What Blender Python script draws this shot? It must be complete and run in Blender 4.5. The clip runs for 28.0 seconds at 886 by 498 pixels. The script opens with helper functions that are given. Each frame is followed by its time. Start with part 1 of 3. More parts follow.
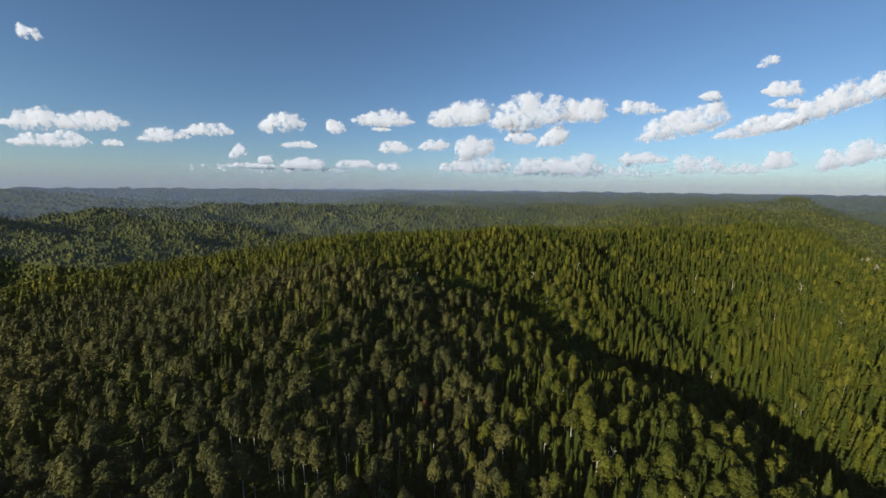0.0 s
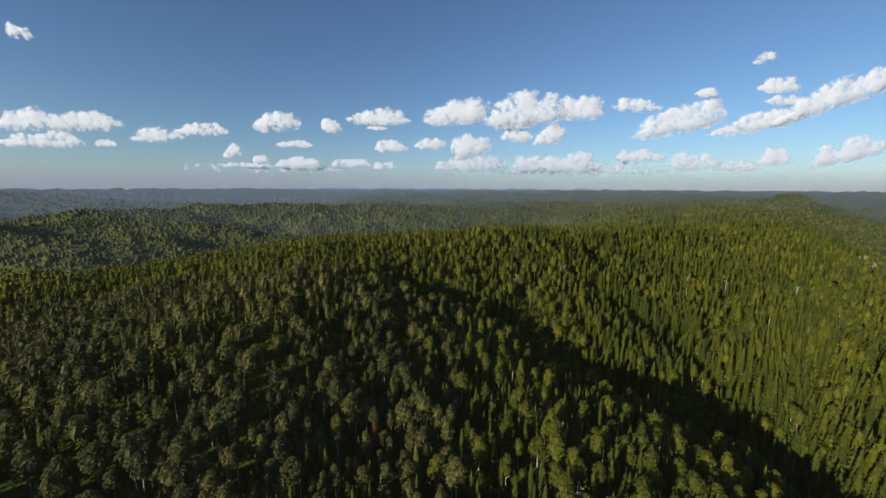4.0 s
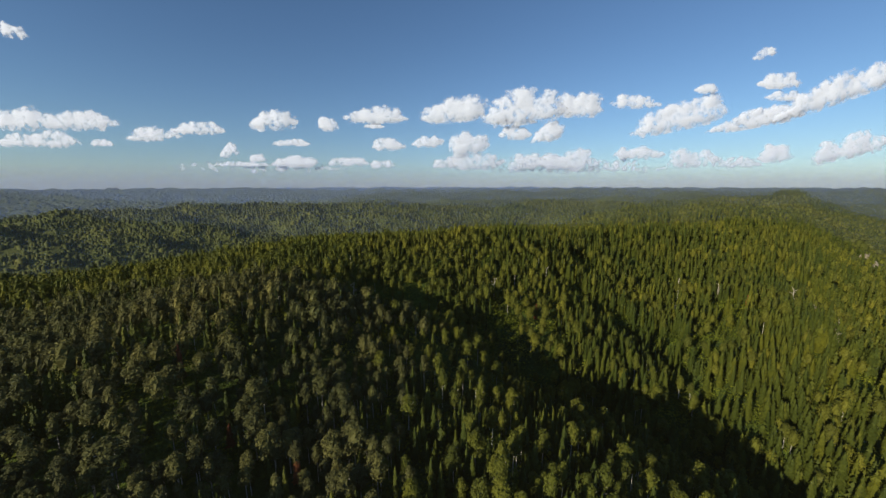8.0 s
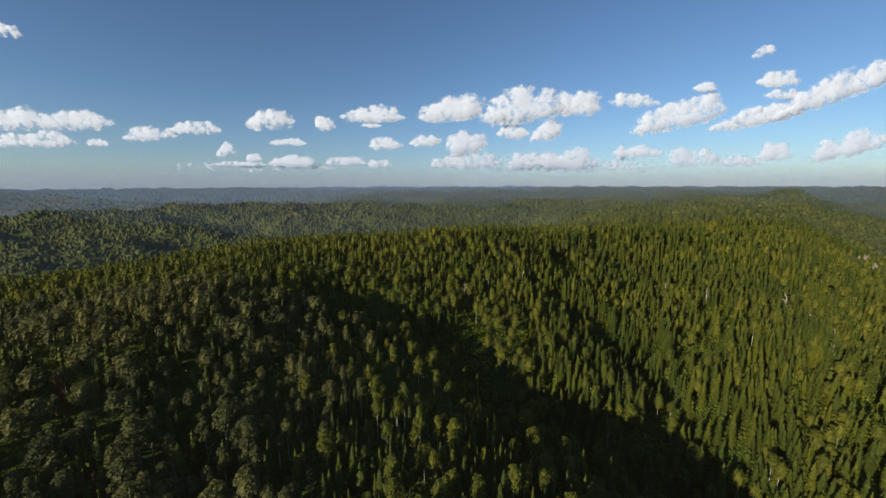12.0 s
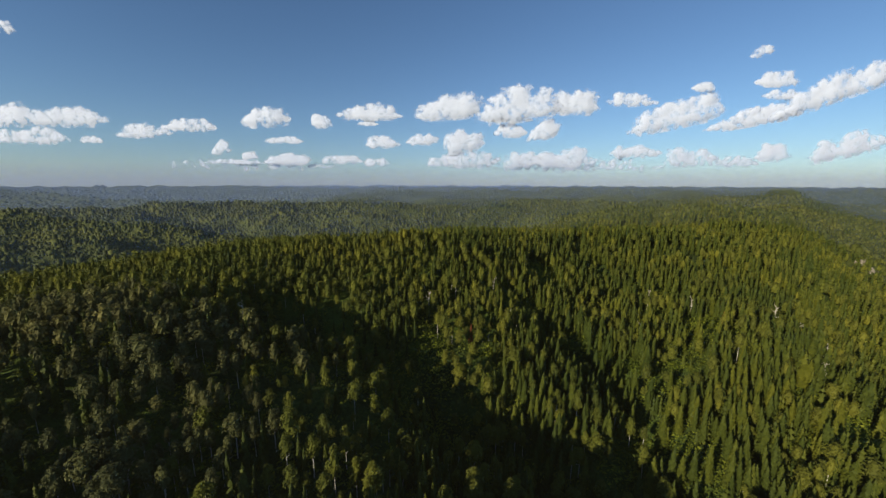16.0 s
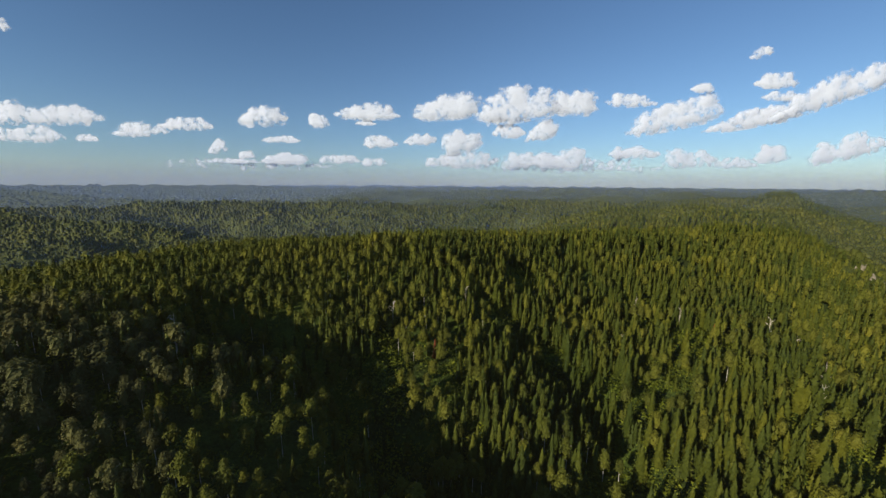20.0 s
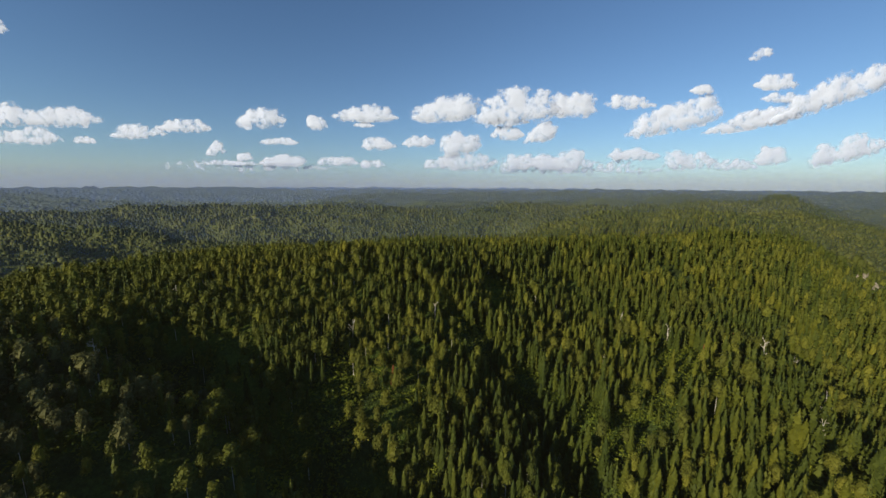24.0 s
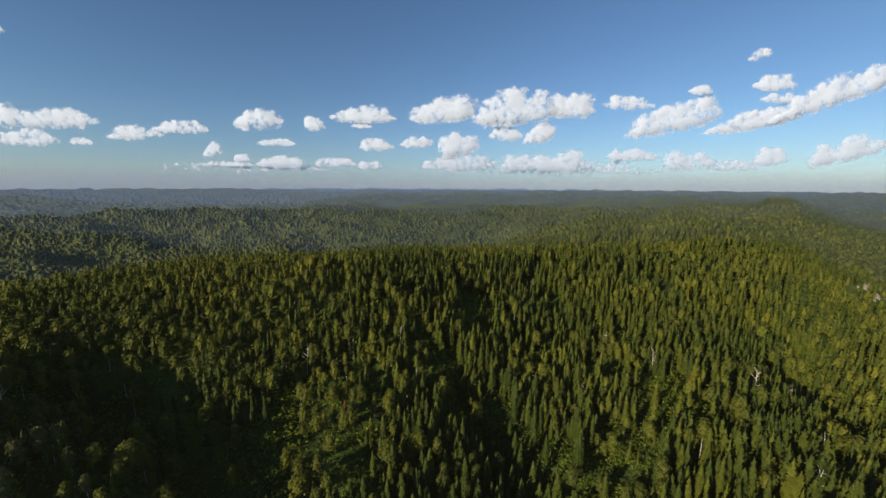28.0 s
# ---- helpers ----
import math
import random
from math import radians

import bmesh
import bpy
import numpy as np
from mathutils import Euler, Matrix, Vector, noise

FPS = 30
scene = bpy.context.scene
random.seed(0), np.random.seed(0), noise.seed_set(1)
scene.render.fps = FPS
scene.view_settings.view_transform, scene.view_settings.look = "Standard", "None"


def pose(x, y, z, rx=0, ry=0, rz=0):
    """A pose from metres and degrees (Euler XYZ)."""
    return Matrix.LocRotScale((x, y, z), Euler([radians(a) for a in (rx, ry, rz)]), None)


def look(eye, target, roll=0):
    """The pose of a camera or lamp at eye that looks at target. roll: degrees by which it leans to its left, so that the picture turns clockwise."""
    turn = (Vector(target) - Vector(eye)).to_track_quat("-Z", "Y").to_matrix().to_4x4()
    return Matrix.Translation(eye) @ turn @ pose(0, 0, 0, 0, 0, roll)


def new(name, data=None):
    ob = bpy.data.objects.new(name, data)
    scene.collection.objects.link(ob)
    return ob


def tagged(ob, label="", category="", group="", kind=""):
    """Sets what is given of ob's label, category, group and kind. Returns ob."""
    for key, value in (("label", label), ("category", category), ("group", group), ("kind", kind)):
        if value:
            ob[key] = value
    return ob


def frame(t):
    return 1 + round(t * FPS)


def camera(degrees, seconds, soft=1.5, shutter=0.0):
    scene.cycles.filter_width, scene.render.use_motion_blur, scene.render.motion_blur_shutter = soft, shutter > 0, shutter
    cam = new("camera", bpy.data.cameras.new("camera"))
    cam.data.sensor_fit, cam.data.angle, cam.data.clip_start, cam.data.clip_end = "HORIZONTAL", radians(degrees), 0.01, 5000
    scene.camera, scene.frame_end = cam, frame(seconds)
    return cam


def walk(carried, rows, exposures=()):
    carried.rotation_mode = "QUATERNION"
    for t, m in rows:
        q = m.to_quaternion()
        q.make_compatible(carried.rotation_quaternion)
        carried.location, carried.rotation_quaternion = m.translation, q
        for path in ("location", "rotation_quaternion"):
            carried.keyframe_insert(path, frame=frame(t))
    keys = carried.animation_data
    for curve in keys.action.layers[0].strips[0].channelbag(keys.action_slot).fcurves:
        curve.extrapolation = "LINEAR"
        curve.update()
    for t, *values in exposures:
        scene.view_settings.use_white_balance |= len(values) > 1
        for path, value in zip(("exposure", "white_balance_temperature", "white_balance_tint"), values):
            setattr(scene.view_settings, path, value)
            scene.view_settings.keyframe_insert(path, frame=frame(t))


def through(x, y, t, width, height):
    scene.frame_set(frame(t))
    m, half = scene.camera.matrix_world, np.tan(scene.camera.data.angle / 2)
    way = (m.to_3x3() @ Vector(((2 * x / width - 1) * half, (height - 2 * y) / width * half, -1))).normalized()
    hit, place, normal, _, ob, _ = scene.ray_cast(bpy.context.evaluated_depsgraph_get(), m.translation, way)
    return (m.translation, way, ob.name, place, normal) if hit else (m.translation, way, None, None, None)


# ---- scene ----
cam = camera(103.3, 28.0, soft=1.45)


def fly(x, y, z, yaw, pitch, roll):
    """Camera pose from place, heading, tilt and lean."""
    return pose(x, y, z, 0, 0, yaw) @ pose(0, 0, 0, 90 + pitch) @ pose(0, 0, 0, 0, 0, roll)


PATH = [
    (0, fly(0.00, 0.00, 100.02, 0.00, -9.75, 0.63)),
    (1, fly(4.57, 4.45, 100.09, -0.10, -9.79, 0.53)),
    (2, fly(9.30, 9.08, 100.12, -0.18, -9.83, 0.43)),
    (3, fly(14.28, 13.77, 100.12, -0.24, -9.88, 0.34)),
    (6, fly(31.15, 28.76, 99.94, -0.27, -10.08, 0.14)),
    (7, fly(37.53, 34.07, 99.78, -0.25, -10.15, 0.06)),
    (8, fly(44.20, 39.53, 99.66, -0.23, -10.20, -0.02)),
    (9, fly(51.20, 45.17, 99.60, -0.22, -10.23, -0.08)),
    (10, fly(58.36, 50.91, 99.52, -0.23, -10.26, -0.11)),
    (11, fly(65.56, 56.62, 99.45, -0.23, -10.29, -0.12)),
    (12, fly(72.74, 62.38, 99.40, -0.25, -10.31, -0.13)),
    (15, fly(94.45, 79.85, 99.58, -0.39, -10.42, 0.07)),
    (16, fly(101.30, 85.64, 99.65, -0.43, -10.44, 0.15)),
    (17, fly(107.77, 91.39, 99.69, -0.47, -10.44, 0.24)),
    (18, fly(113.93, 97.16, 99.68, -0.51, -10.44, 0.31)),
    (19, fly(119.91, 102.89, 99.68, -0.52, -10.43, 0.37)),
    (20, fly(125.81, 108.48, 99.73, -0.53, -10.40, 0.41)),
    (21, fly(131.63, 113.90, 99.92, -0.52, -10.35, 0.44)),
    (24, fly(149.79, 130.42, 104.07, -0.47, -10.15, 0.38)),
    (25, fly(155.62, 135.75, 106.01, -0.47, -10.11, 0.39)),
    (26, fly(161.25, 140.96, 108.05, -0.48, -10.08, 0.39)),
    (27, fly(166.80, 146.25, 110.22, -0.48, -10.08, 0.36)),
    (28, fly(172.42, 151.66, 112.51, -0.48, -10.09, 0.32)),
]
walk(cam, PATH)

# ---- light ----
SUN_AZ = -131.0   # degrees from +y towards +x
SUN_EL = 17.0
EXPOSURE = 0.72
scene.view_settings.exposure = EXPOSURE
sun_way = Vector((math.sin(radians(SUN_AZ)) * math.cos(radians(SUN_EL)),
                  math.cos(radians(SUN_AZ)) * math.cos(radians(SUN_EL)),
                  math.sin(radians(SUN_EL))))
sun = new("sun", bpy.data.lights.new("sun", "SUN"))
sun.data.energy = 4.5
sun.data.angle = radians(0.5)
sun.data.color = (1.0, 0.88, 0.66)
sun.matrix_world = look(sun_way * 300, (0, 0, 0))

world = bpy.data.worlds.new("sky")
scene.world = world
world.use_nodes = True
wn, wl = world.node_tree.nodes, world.node_tree.links
sky = wn.new("ShaderNodeTexSky")
sky.sky_type = "NISHITA"
sky.sun_disc = False
sky.sun_elevation = radians(SUN_EL)
sky.sun_rotation = radians(SUN_AZ)
sky.altitude = 500
sky.air_density = 1.0
sky.dust_density = 0.3
sky.ozone_density = 4.2
wn["Background"].inputs["Strength"].default_value = 0.0665
wl.new(sky.outputs["Color"], wn["Background"].inputs["Color"])


# ---- materials ----
def material(name, rough=0.8):
    m = bpy.data.materials.new(name)
    m.use_nodes = True
    m.node_tree.nodes["Principled BSDF"].inputs["Roughness"].default_value = rough
    m.node_tree.nodes["Principled BSDF"].inputs["Specular IOR Level"].default_value = 0.12
    return m, m.node_tree.nodes, m.node_tree.links, m.node_tree.nodes["Principled BSDF"]


def noise_node(nodes, links, scale, detail=3.0, rough=0.55):
    geo = nodes.new("ShaderNodeNewGeometry")
    n = nodes.new("ShaderNodeTexNoise")
    n.inputs["Scale"].default_value = scale
    n.inputs["Detail"].default_value = detail
    n.inputs["Roughness"].default_value = rough
    links.new(geo.outputs["Position"], n.inputs["Vector"])
    return n


def ramp_node(nodes, links, source, stops):
    r = nodes.new("ShaderNodeValToRGB")
    while len(r.color_ramp.elements) < len(stops):
        r.color_ramp.elements.new(0.5)
    for e, (p, c) in zip(r.color_ramp.elements, stops):
        e.position, e.color = p, (*c, 1)
    links.new(source, r.inputs["Fac"])
    return r


def mix_node(nodes, links, fac, a, b, mode="MIX"):
    m = nodes.new("ShaderNodeMix")
    m.data_type, m.blend_type = "RGBA", mode
    for sock, v in ((m.inputs["Factor"], fac), (m.inputs["A"], a), (m.inputs["B"], b)):
        if isinstance(v, bpy.types.NodeSocket):
            links.new(v, sock)
        elif isinstance(v, tuple):
            sock.default_value = (*v, 1)
        else:
            sock.default_value = v
    return m.outputs["Result"]


def leaf_material(name, low, mid, high, through=0.25, patch=0.012):
    """Foliage: tone by plant (tint), by clump (island) and by stand (large noise), with some light coming through."""
    m, n, l, b = material(name, 0.7)
    tint = n.new("ShaderNodeAttribute")
    tint.attribute_name = "tint"
    geo = n.new("ShaderNodeNewGeometry")
    info = n.new("ShaderNodeObjectInfo")
    add = n.new("ShaderNodeMath")
    add.operation = "ADD"
    l.new(tint.outputs["Fac"], add.inputs[0])
    l.new(info.outputs["Random"], add.inputs[1])
    fr = n.new("ShaderNodeMath")
    fr.operation = "FRACT"
    l.new(add.outputs[0], fr.inputs[0])
    c = ramp_node(n, l, fr.outputs[0], [(0.0, low), (0.55, mid), (1.0, high)]).outputs["Color"]
    stand = ramp_node(n, l, noise_node(n, l, patch, 2.0).outputs["Fac"], [(0.3, (0.72, 0.8, 0.75)), (0.7, (1.2, 1.12, 0.9))])
    c = mix_node(n, l, 1.0, c, stand.outputs["Color"], "MULTIPLY")
    clump = ramp_node(n, l, geo.outputs["Random Per Island"], [(0.0, (0.8, 0.82, 0.8)), (1.0, (1.18, 1.15, 1.12))])
    c = mix_node(n, l, 1.0, c, clump.outputs["Color"], "MULTIPLY")
    l.new(c, b.inputs["Base Color"])
    tr = n.new("ShaderNodeBsdfTranslucent")
    l.new(c, tr.inputs["Color"])
    mx = n.new("ShaderNodeMixShader")
    mx.inputs[0].default_value = through
    l.new(b.outputs[0], mx.inputs[1])
    l.new(tr.outputs[0], mx.inputs[2])
    l.new(mx.outputs[0], n["Material Output"].inputs["Surface"])
    return m


LEAF = leaf_material("broad_leaves", (0.082, 0.094, 0.021), (0.115, 0.126, 0.023), (0.145, 0.152, 0.025), 0.4)
# leaf colour darkened and greyed to imitate weaker light at lower left
DIM_LEAF = leaf_material("dimmed_leaves", (0.066, 0.071, 0.033), (0.09, 0.094, 0.039), (0.125, 0.125, 0.047), 0.35)
NEEDLE = leaf_material("fir_needles", (0.033, 0.046, 0.0085), (0.045, 0.058, 0.009), (0.068, 0.077, 0.0095), 0.12)
SHRUB = leaf_material("shrub_leaves", (0.08, 0.1, 0.015), (0.12, 0.15, 0.019), (0.17, 0.2, 0.024), 0.4)
RUST = leaf_material("rusty_needles", (0.13, 0.04, 0.02), (0.17, 0.055, 0.028), (0.2, 0.08, 0.035), 0.2)
FAR = leaf_material("far_canopy", (0.076, 0.09, 0.024), (0.093, 0.106, 0.026), (0.114, 0.124, 0.029), 0.4, 0.006)


def bark_material(name, light, dark, scale):
    m, n, l, b = material(name, 0.85)
    nz = noise_node(n, l, scale, 4.0, 0.7)
    c = ramp_node(n, l, nz.outputs["Fac"], [(0.38, dark), (0.52, light)])
    l.new(c.outputs["Color"], b.inputs["Base Color"])
    bump = n.new("ShaderNodeBump")
    bump.inputs["Strength"].default_value = 0.4
    l.new(nz.outputs["Fac"], bump.inputs["Height"])
    l.new(bump.outputs[0], b.inputs["Normal"])
    return m


BIRCH = bark_material("birch_bark", (0.45, 0.43, 0.38), (0.12, 0.11, 0.1), 1.6)
BARK = bark_material("fir_bark", (0.16, 0.12, 0.09), (0.05, 0.04, 0.035), 2.5)
DEAD = bark_material("dead_wood", (0.46, 0.42, 0.36), (0.27, 0.23, 0.18), 1.2)


def floor_material():
    """Forest floor: dark litter, moss and bright tall herbs in patches."""
    m, n, l, b = material("forest_floor", 0.95)
    big = noise_node(n, l, 0.018, 3.0)
    fine = noise_node(n, l, 0.5, 5.0, 0.7)
    c = ramp_node(n, l, big.outputs["Fac"], [(0.4, (0.035, 0.05, 0.014)), (0.55, (0.06, 0.09, 0.016)), (0.68, (0.08, 0.115, 0.02))])
    f = ramp_node(n, l, fine.outputs["Fac"], [(0.3, (0.5, 0.5, 0.5)), (0.7, (1.3, 1.3, 1.2))])
    # on the farther hills canopy green is put in, to lighten dark gaps
    geo, away, cover = n.new("ShaderNodeNewGeometry"), n.new("ShaderNodeVectorMath"), n.new("ShaderNodeMapRange")
    away.operation = "DISTANCE"
    away.inputs[1].default_value = (94, 80, 40)
    l.new(geo.outputs["Position"], away.inputs[0])
    cover.inputs["From Min"].default_value, cover.inputs["From Max"].default_value = 560, 800
    l.new(away.outputs["Value"], cover.inputs["Value"])
    canopy_green = ramp_node(n, l, noise_node(n, l, 0.09, 4.0, 0.65).outputs["Fac"], [(0.35, (0.06, 0.073, 0.02)), (0.65, (0.1, 0.112, 0.026))])
    c2 = mix_node(n, l, cover.outputs[0], c.outputs["Color"], canopy_green.outputs["Color"])
    l.new(mix_node(n, l, 1.0, c2, f.outputs["Color"], "MULTIPLY"), b.inputs["Base Color"])
    bump = n.new("ShaderNodeBump")
    bump.inputs["Strength"].default_value = 1.0
    bump.inputs["Distance"].default_value = 1.5
    l.new(fine.outputs["Fac"], bump.inputs["Height"])
    l.new(bump.outputs[0], b.inputs["Normal"])
    return m


FLOOR = floor_material()


# ---- the lie of the land ----
# canopy heights in metres on a 90 m lattice, from x = -270 and y = 80
LATTICE = np.array([
    [-7, 23, 16, -15, -16, -39, -101, -165, -216],
    [-12, 26, 40, 25, 9, -19, -34, -68, -164],
    [-2, 26, 43, 33, -13, -44, 6, 30, -124],
    [21, 37, 38, 32, 11, -46, -31, 53, -81],
    [12, 47, 56, 70, 108, 70, 2, 42, -14],
    [-29, 18, 25, 0, 17, 50, 34, 58, 56],
], float)
FAR_AZ = np.array([-56, -38, -25, -8, 10, 27, 38, 45, 50, 57.0])
FAR_R = np.array([560, 720, 880, 1080, 1330, 1700, 2300, 3100, 4000, 4850.0])
# canopy heights by distance (rows) and bearing (columns)
FAR_LAND = np.array([
    [0, 14, 16, 22, 22, 38, 40, 25, -10, -60],
    [-45, -42, -38, -30, -15, 42, 50, 38, 0, -62],
    [-50, -40, -35, -30, -15, 28, 54, 48, 5, -62],
    [-15, -5, 5, 20, 5, 36, 52, 58, 8, -68],
    [12, 44, 34, 24, 34, 38, 52, 66, 18, -68],
    [-30, -20, -10, 0, 10, 26, 48, 68, 10, -60],
    [-80, -75, -40, 35, 38, 45, 52, 30, -30, -60],
    [-70, -70, -40, 40, 58, 60, 50, 35, 0, -20],
    [-30, -20, 0, 50, 55, 62, 60, 50, 30, 20],
    [70, 75, 78, 80, 80, 79, 78, 82, 84, 76],
], float)
KX = -270 + 90 * np.arange(9.0)
KY = 80 + 90 * np.arange(6.0)


def step(a, b, v):
    t = np.clip((v - a) / (b - a), 0, 1)
    return t * t * (3 - 2 * t)


def waves(x, y, seed, length, octaves=4):
    """Smooth uneven swell between about -1 and 1."""
    rng = np.random.RandomState(seed)
    out, amp, total = 0, 1.0, 0
    for _ in range(octaves):
        for _k in range(3):
            a, ph = rng.uniform(0, 6.28), rng.uniform(0, 6.28)
            out = out + amp * np.sin((x * np.cos(a) + y * np.sin(a)) * 6.28 / (length * rng.uniform(0.75, 1.3)) + ph)
        total += amp * 1.7
        amp *= 0.55
        length *= 0.5
    return out / total


GULLY = np.array([(-10, 312), (25, 303), (60, 291), (95, 268), (130, 250), (165, 228), (195, 195), (215, 150), (225, 110)], float)
RAVINE = np.array([(186, 350), (203, 318), (216, 292), (218, 262), (200, 215)], float)
# smaller swells of the two slopes in metres on a 45 m lattice, from x = -140 and y = 100
SWELLS = np.array([
    [-2, -2, 1, -1, -2, 2, 2, 0, 0, 0, 0],
    [-1, 1, 1, -4, 0, 7, 4, 0, 0, 0, 0],
    [1, 3, -1, -3, 1, 1, 0, 0, 0, 0, 0],
    [0, 3, 5, 2, -1, -10, -2, -2, 0, 2, 1],
    [0, 2, 1, -2, 5, 7, 4, -1, -1, 1, 4],
    [0, 1, -1, -3, -2, -4, 1, 3, -1, -2, 8],
    [0, 0, 0, -1, -3, -2, 3, 3, -1, -4, -1],
    [0, 0, 0, 0, 2, 3, 4, 3, 0, -4, -10],
], float)
SX = -140 + 45 * np.arange(11.0)
SY = 100 + 45 * np.arange(8.0)


def off_line(x, y, line):
    """Distance from a stream bed."""
    best = np.full(np.shape(x), 1e9)
    for (ax, ay), (bx, by) in zip(line[:-1], line[1:]):
        t = np.clip(((x - ax) * (bx - ax) + (y - ay) * (by - ay)) / ((bx - ax) ** 2 + (by - ay) ** 2), 0, 1)
        best = np.minimum(best, np.hypot(x - ax - t * (bx - ax), y - ay - t * (by - ay)))
    return best


def off_gully(x, y):
    """Distance from the stream gully between the two slopes."""
    return off_line(x, y, GULLY)


def canopy(x, y):
    """Height of the tree tops over the plan."""
    x, y = np.asarray(x, float), np.asarray(y, float)
    cx, cy = np.clip(x, -300, 480), np.clip(y, 50, 560)
    wx = np.exp(-(cx[..., None] - KX) ** 2 / (2 * 75.0 ** 2))
    wy = np.exp(-(cy[..., None] - KY) ** 2 / (2 * 75.0 ** 2))
    near = ((wy @ LATTICE) * wx).sum(-1) / (wx.sum(-1) * wy.sum(-1))
    # far land, by bearing and distance from the middle of the flight
    dx, dy = x - 94.0, y - 80.0
    r = np.hypot(dx, dy)
    az = np.clip(np.degrees(np.arctan2(dx, dy)), FAR_AZ[0], FAR_AZ[-1])
    ia = np.clip(np.searchsorted(FAR_AZ, az) - 1, 0, len(FAR_AZ) - 2)
    ta = (az - FAR_AZ[ia]) / (FAR_AZ[ia + 1] - FAR_AZ[ia])
    rr = np.clip(r, FAR_R[0], FAR_R[-1])
    ir = np.clip(np.searchsorted(FAR_R, rr) - 1, 0, len(FAR_R) - 2)
    tr = (rr - FAR_R[ir]) / (FAR_R[ir + 1] - FAR_R[ir])
    ta, tr = 0.75 * ta + 0.25 * ta * ta * (3 - 2 * ta), 0.5 * tr + 0.5 * tr * tr * (3 - 2 * tr)
    far = (FAR_LAND[ir, ia] * (1 - ta) + FAR_LAND[ir, ia + 1] * ta) * (1 - tr) + (FAR_LAND[ir + 1, ia] * (1 - ta) + FAR_LAND[ir + 1, ia + 1] * ta) * tr
    far = far + 14 * waves(x, y, 3, 620) * step(600, 900, r) * (1 - 0.75 * step(2600, 4600, r)) + (15 + 4 * step(8, -15, az)) * waves(x, y, 5, 270, 3) * step(480, 800, r) * (1 - 0.7 * step(32, 43, az))
    k = step(450, 640, r)
    h = near + (far - near) * k
    h = h - 22 * np.exp(-(off_gully(x, y) / (20.0 + 10.0 * step(260, 170, y))) ** 2) - 12 * np.exp(-(off_line(x, y, RAVINE) / 14.0) ** 2)
    sx = np.exp(-(x[..., None] - SX) ** 2 / (2 * 36.0 ** 2))
    sy = np.exp(-(y[..., None] - SY) ** 2 / (2 * 36.0 ** 2))
    h = h + ((sy @ SWELLS) * sx).sum(-1)
    behind = step(-20, -220, y + 0 * x)
    h = h + (20 - h) * behind * (1 - step(900, 1500, r))
    return h


TALL = 18.0


def ground_z(x, y):
    return canopy(x, y) - TALL


def floor_z(x, y):
    """The floor; on the farther hills it is raised between the crowns to hide dark gaps."""
    return ground_z(x, y) + 12.8 * step(600, 800, np.hypot(x - 94.0, y - 80.0))


def mesh_object(name, verts, faces, mat, parent=None, smooth=False, tint=None, normals=None):
    """One mesh object from arrays; faces are an (n, 3) or (n, 4) index array."""
    verts, faces = np.asarray(verts, np.float32), np.asarray(faces, np.int32)
    me = bpy.data.meshes.new(name)
    me.vertices.add(len(verts))
    me.vertices.foreach_set("co", verts.ravel())
    me.loops.add(faces.size)
    me.loops.foreach_set("vertex_index", faces.ravel())
    me.polygons.add(len(faces))
    me.polygons.foreach_set("loop_start", np.arange(len(faces), dtype=np.int32) * faces.shape[1])
    me.update(calc_edges=True)
    me.polygons.foreach_set("use_smooth", np.full(len(faces), smooth))
    if tint is not None:
        at = me.attributes.new("tint", "FLOAT", "POINT")
        at.data.foreach_set("value", np.asarray(tint, np.float32))
    me.materials.append(mat)
    me.validate()
    if normals is not None:
        at = me.attributes.new("custom_normal", "FLOAT_VECTOR", "POINT")
        at.data.foreach_set("vector", np.asarray(normals, np.float32).ravel())
    ob = new(name, me)
    if parent is not None:
        ob.parent = parent
    return ob


# ground: rings round the flight, finer close by, out to the horizon
rings = np.concatenate([np.linspace(0, 700, 90)[1:], np.geomspace(712, 4880, 110)])
spokes = np.radians(np.concatenate([np.linspace(-70, 70, 281), np.linspace(76, 284, 36)]))
ga, gr = np.meshgrid(spokes, rings)
gx, gy = 80 + gr * np.sin(ga), 70 + gr * np.cos(ga)
gz = floor_z(gx, gy)
gv = np.vstack([np.stack([gx.ravel(), gy.ravel(), gz.ravel()], 1), [[80, 70, float(ground_z(80, 70))]]])
ns, nr = len(spokes), len(rings)
ii, jj = np.meshgrid(np.arange(nr - 1), np.arange(ns), indexing="ij")
a0, a1 = ii * ns + jj, ii * ns + (jj + 1) % ns
gf = np.stack([a0, a0 + ns, a1 + ns, a1], -1).reshape(-1, 4)
ground = tagged(mesh_object("ground", gv, gf, FLOOR, smooth=True), "hilly forest floor with moss and herbs", "ground", kind="structure")


# ---- tree shapes ----
def tube(p, q, r0, r1, sides=5):
    """A tapered stick from p to q."""
    p, q = np.array(p, float), np.array(q, float)
    d = (q - p) / np.linalg.norm(q - p)
    s = np.cross(d, [0.3, 0.9, 0.1])
    s /= np.linalg.norm(s)
    u = np.cross(d, s)
    a = np.arange(sides) * 2 * np.pi / sides
    ring = np.cos(a)[:, None] * s + np.sin(a)[:, None] * u
    v = np.vstack([p + ring * r0, q + ring * r1])
    f = [(i, (i + 1) % sides, sides + (i + 1) % sides, sides + i) for i in range(sides)]
    return v, np.array(f)


def joined(pieces):
    v, f, o = [], [], 0
    for pv, pf in pieces:
        v.append(pv)
        f.append(pf + o)
        o += len(pv)
    return np.vstack(v), np.vstack(f)


def unit(v):
    return v / np.maximum(np.linalg.norm(v, axis=-1, keepdims=True), 1e-6)


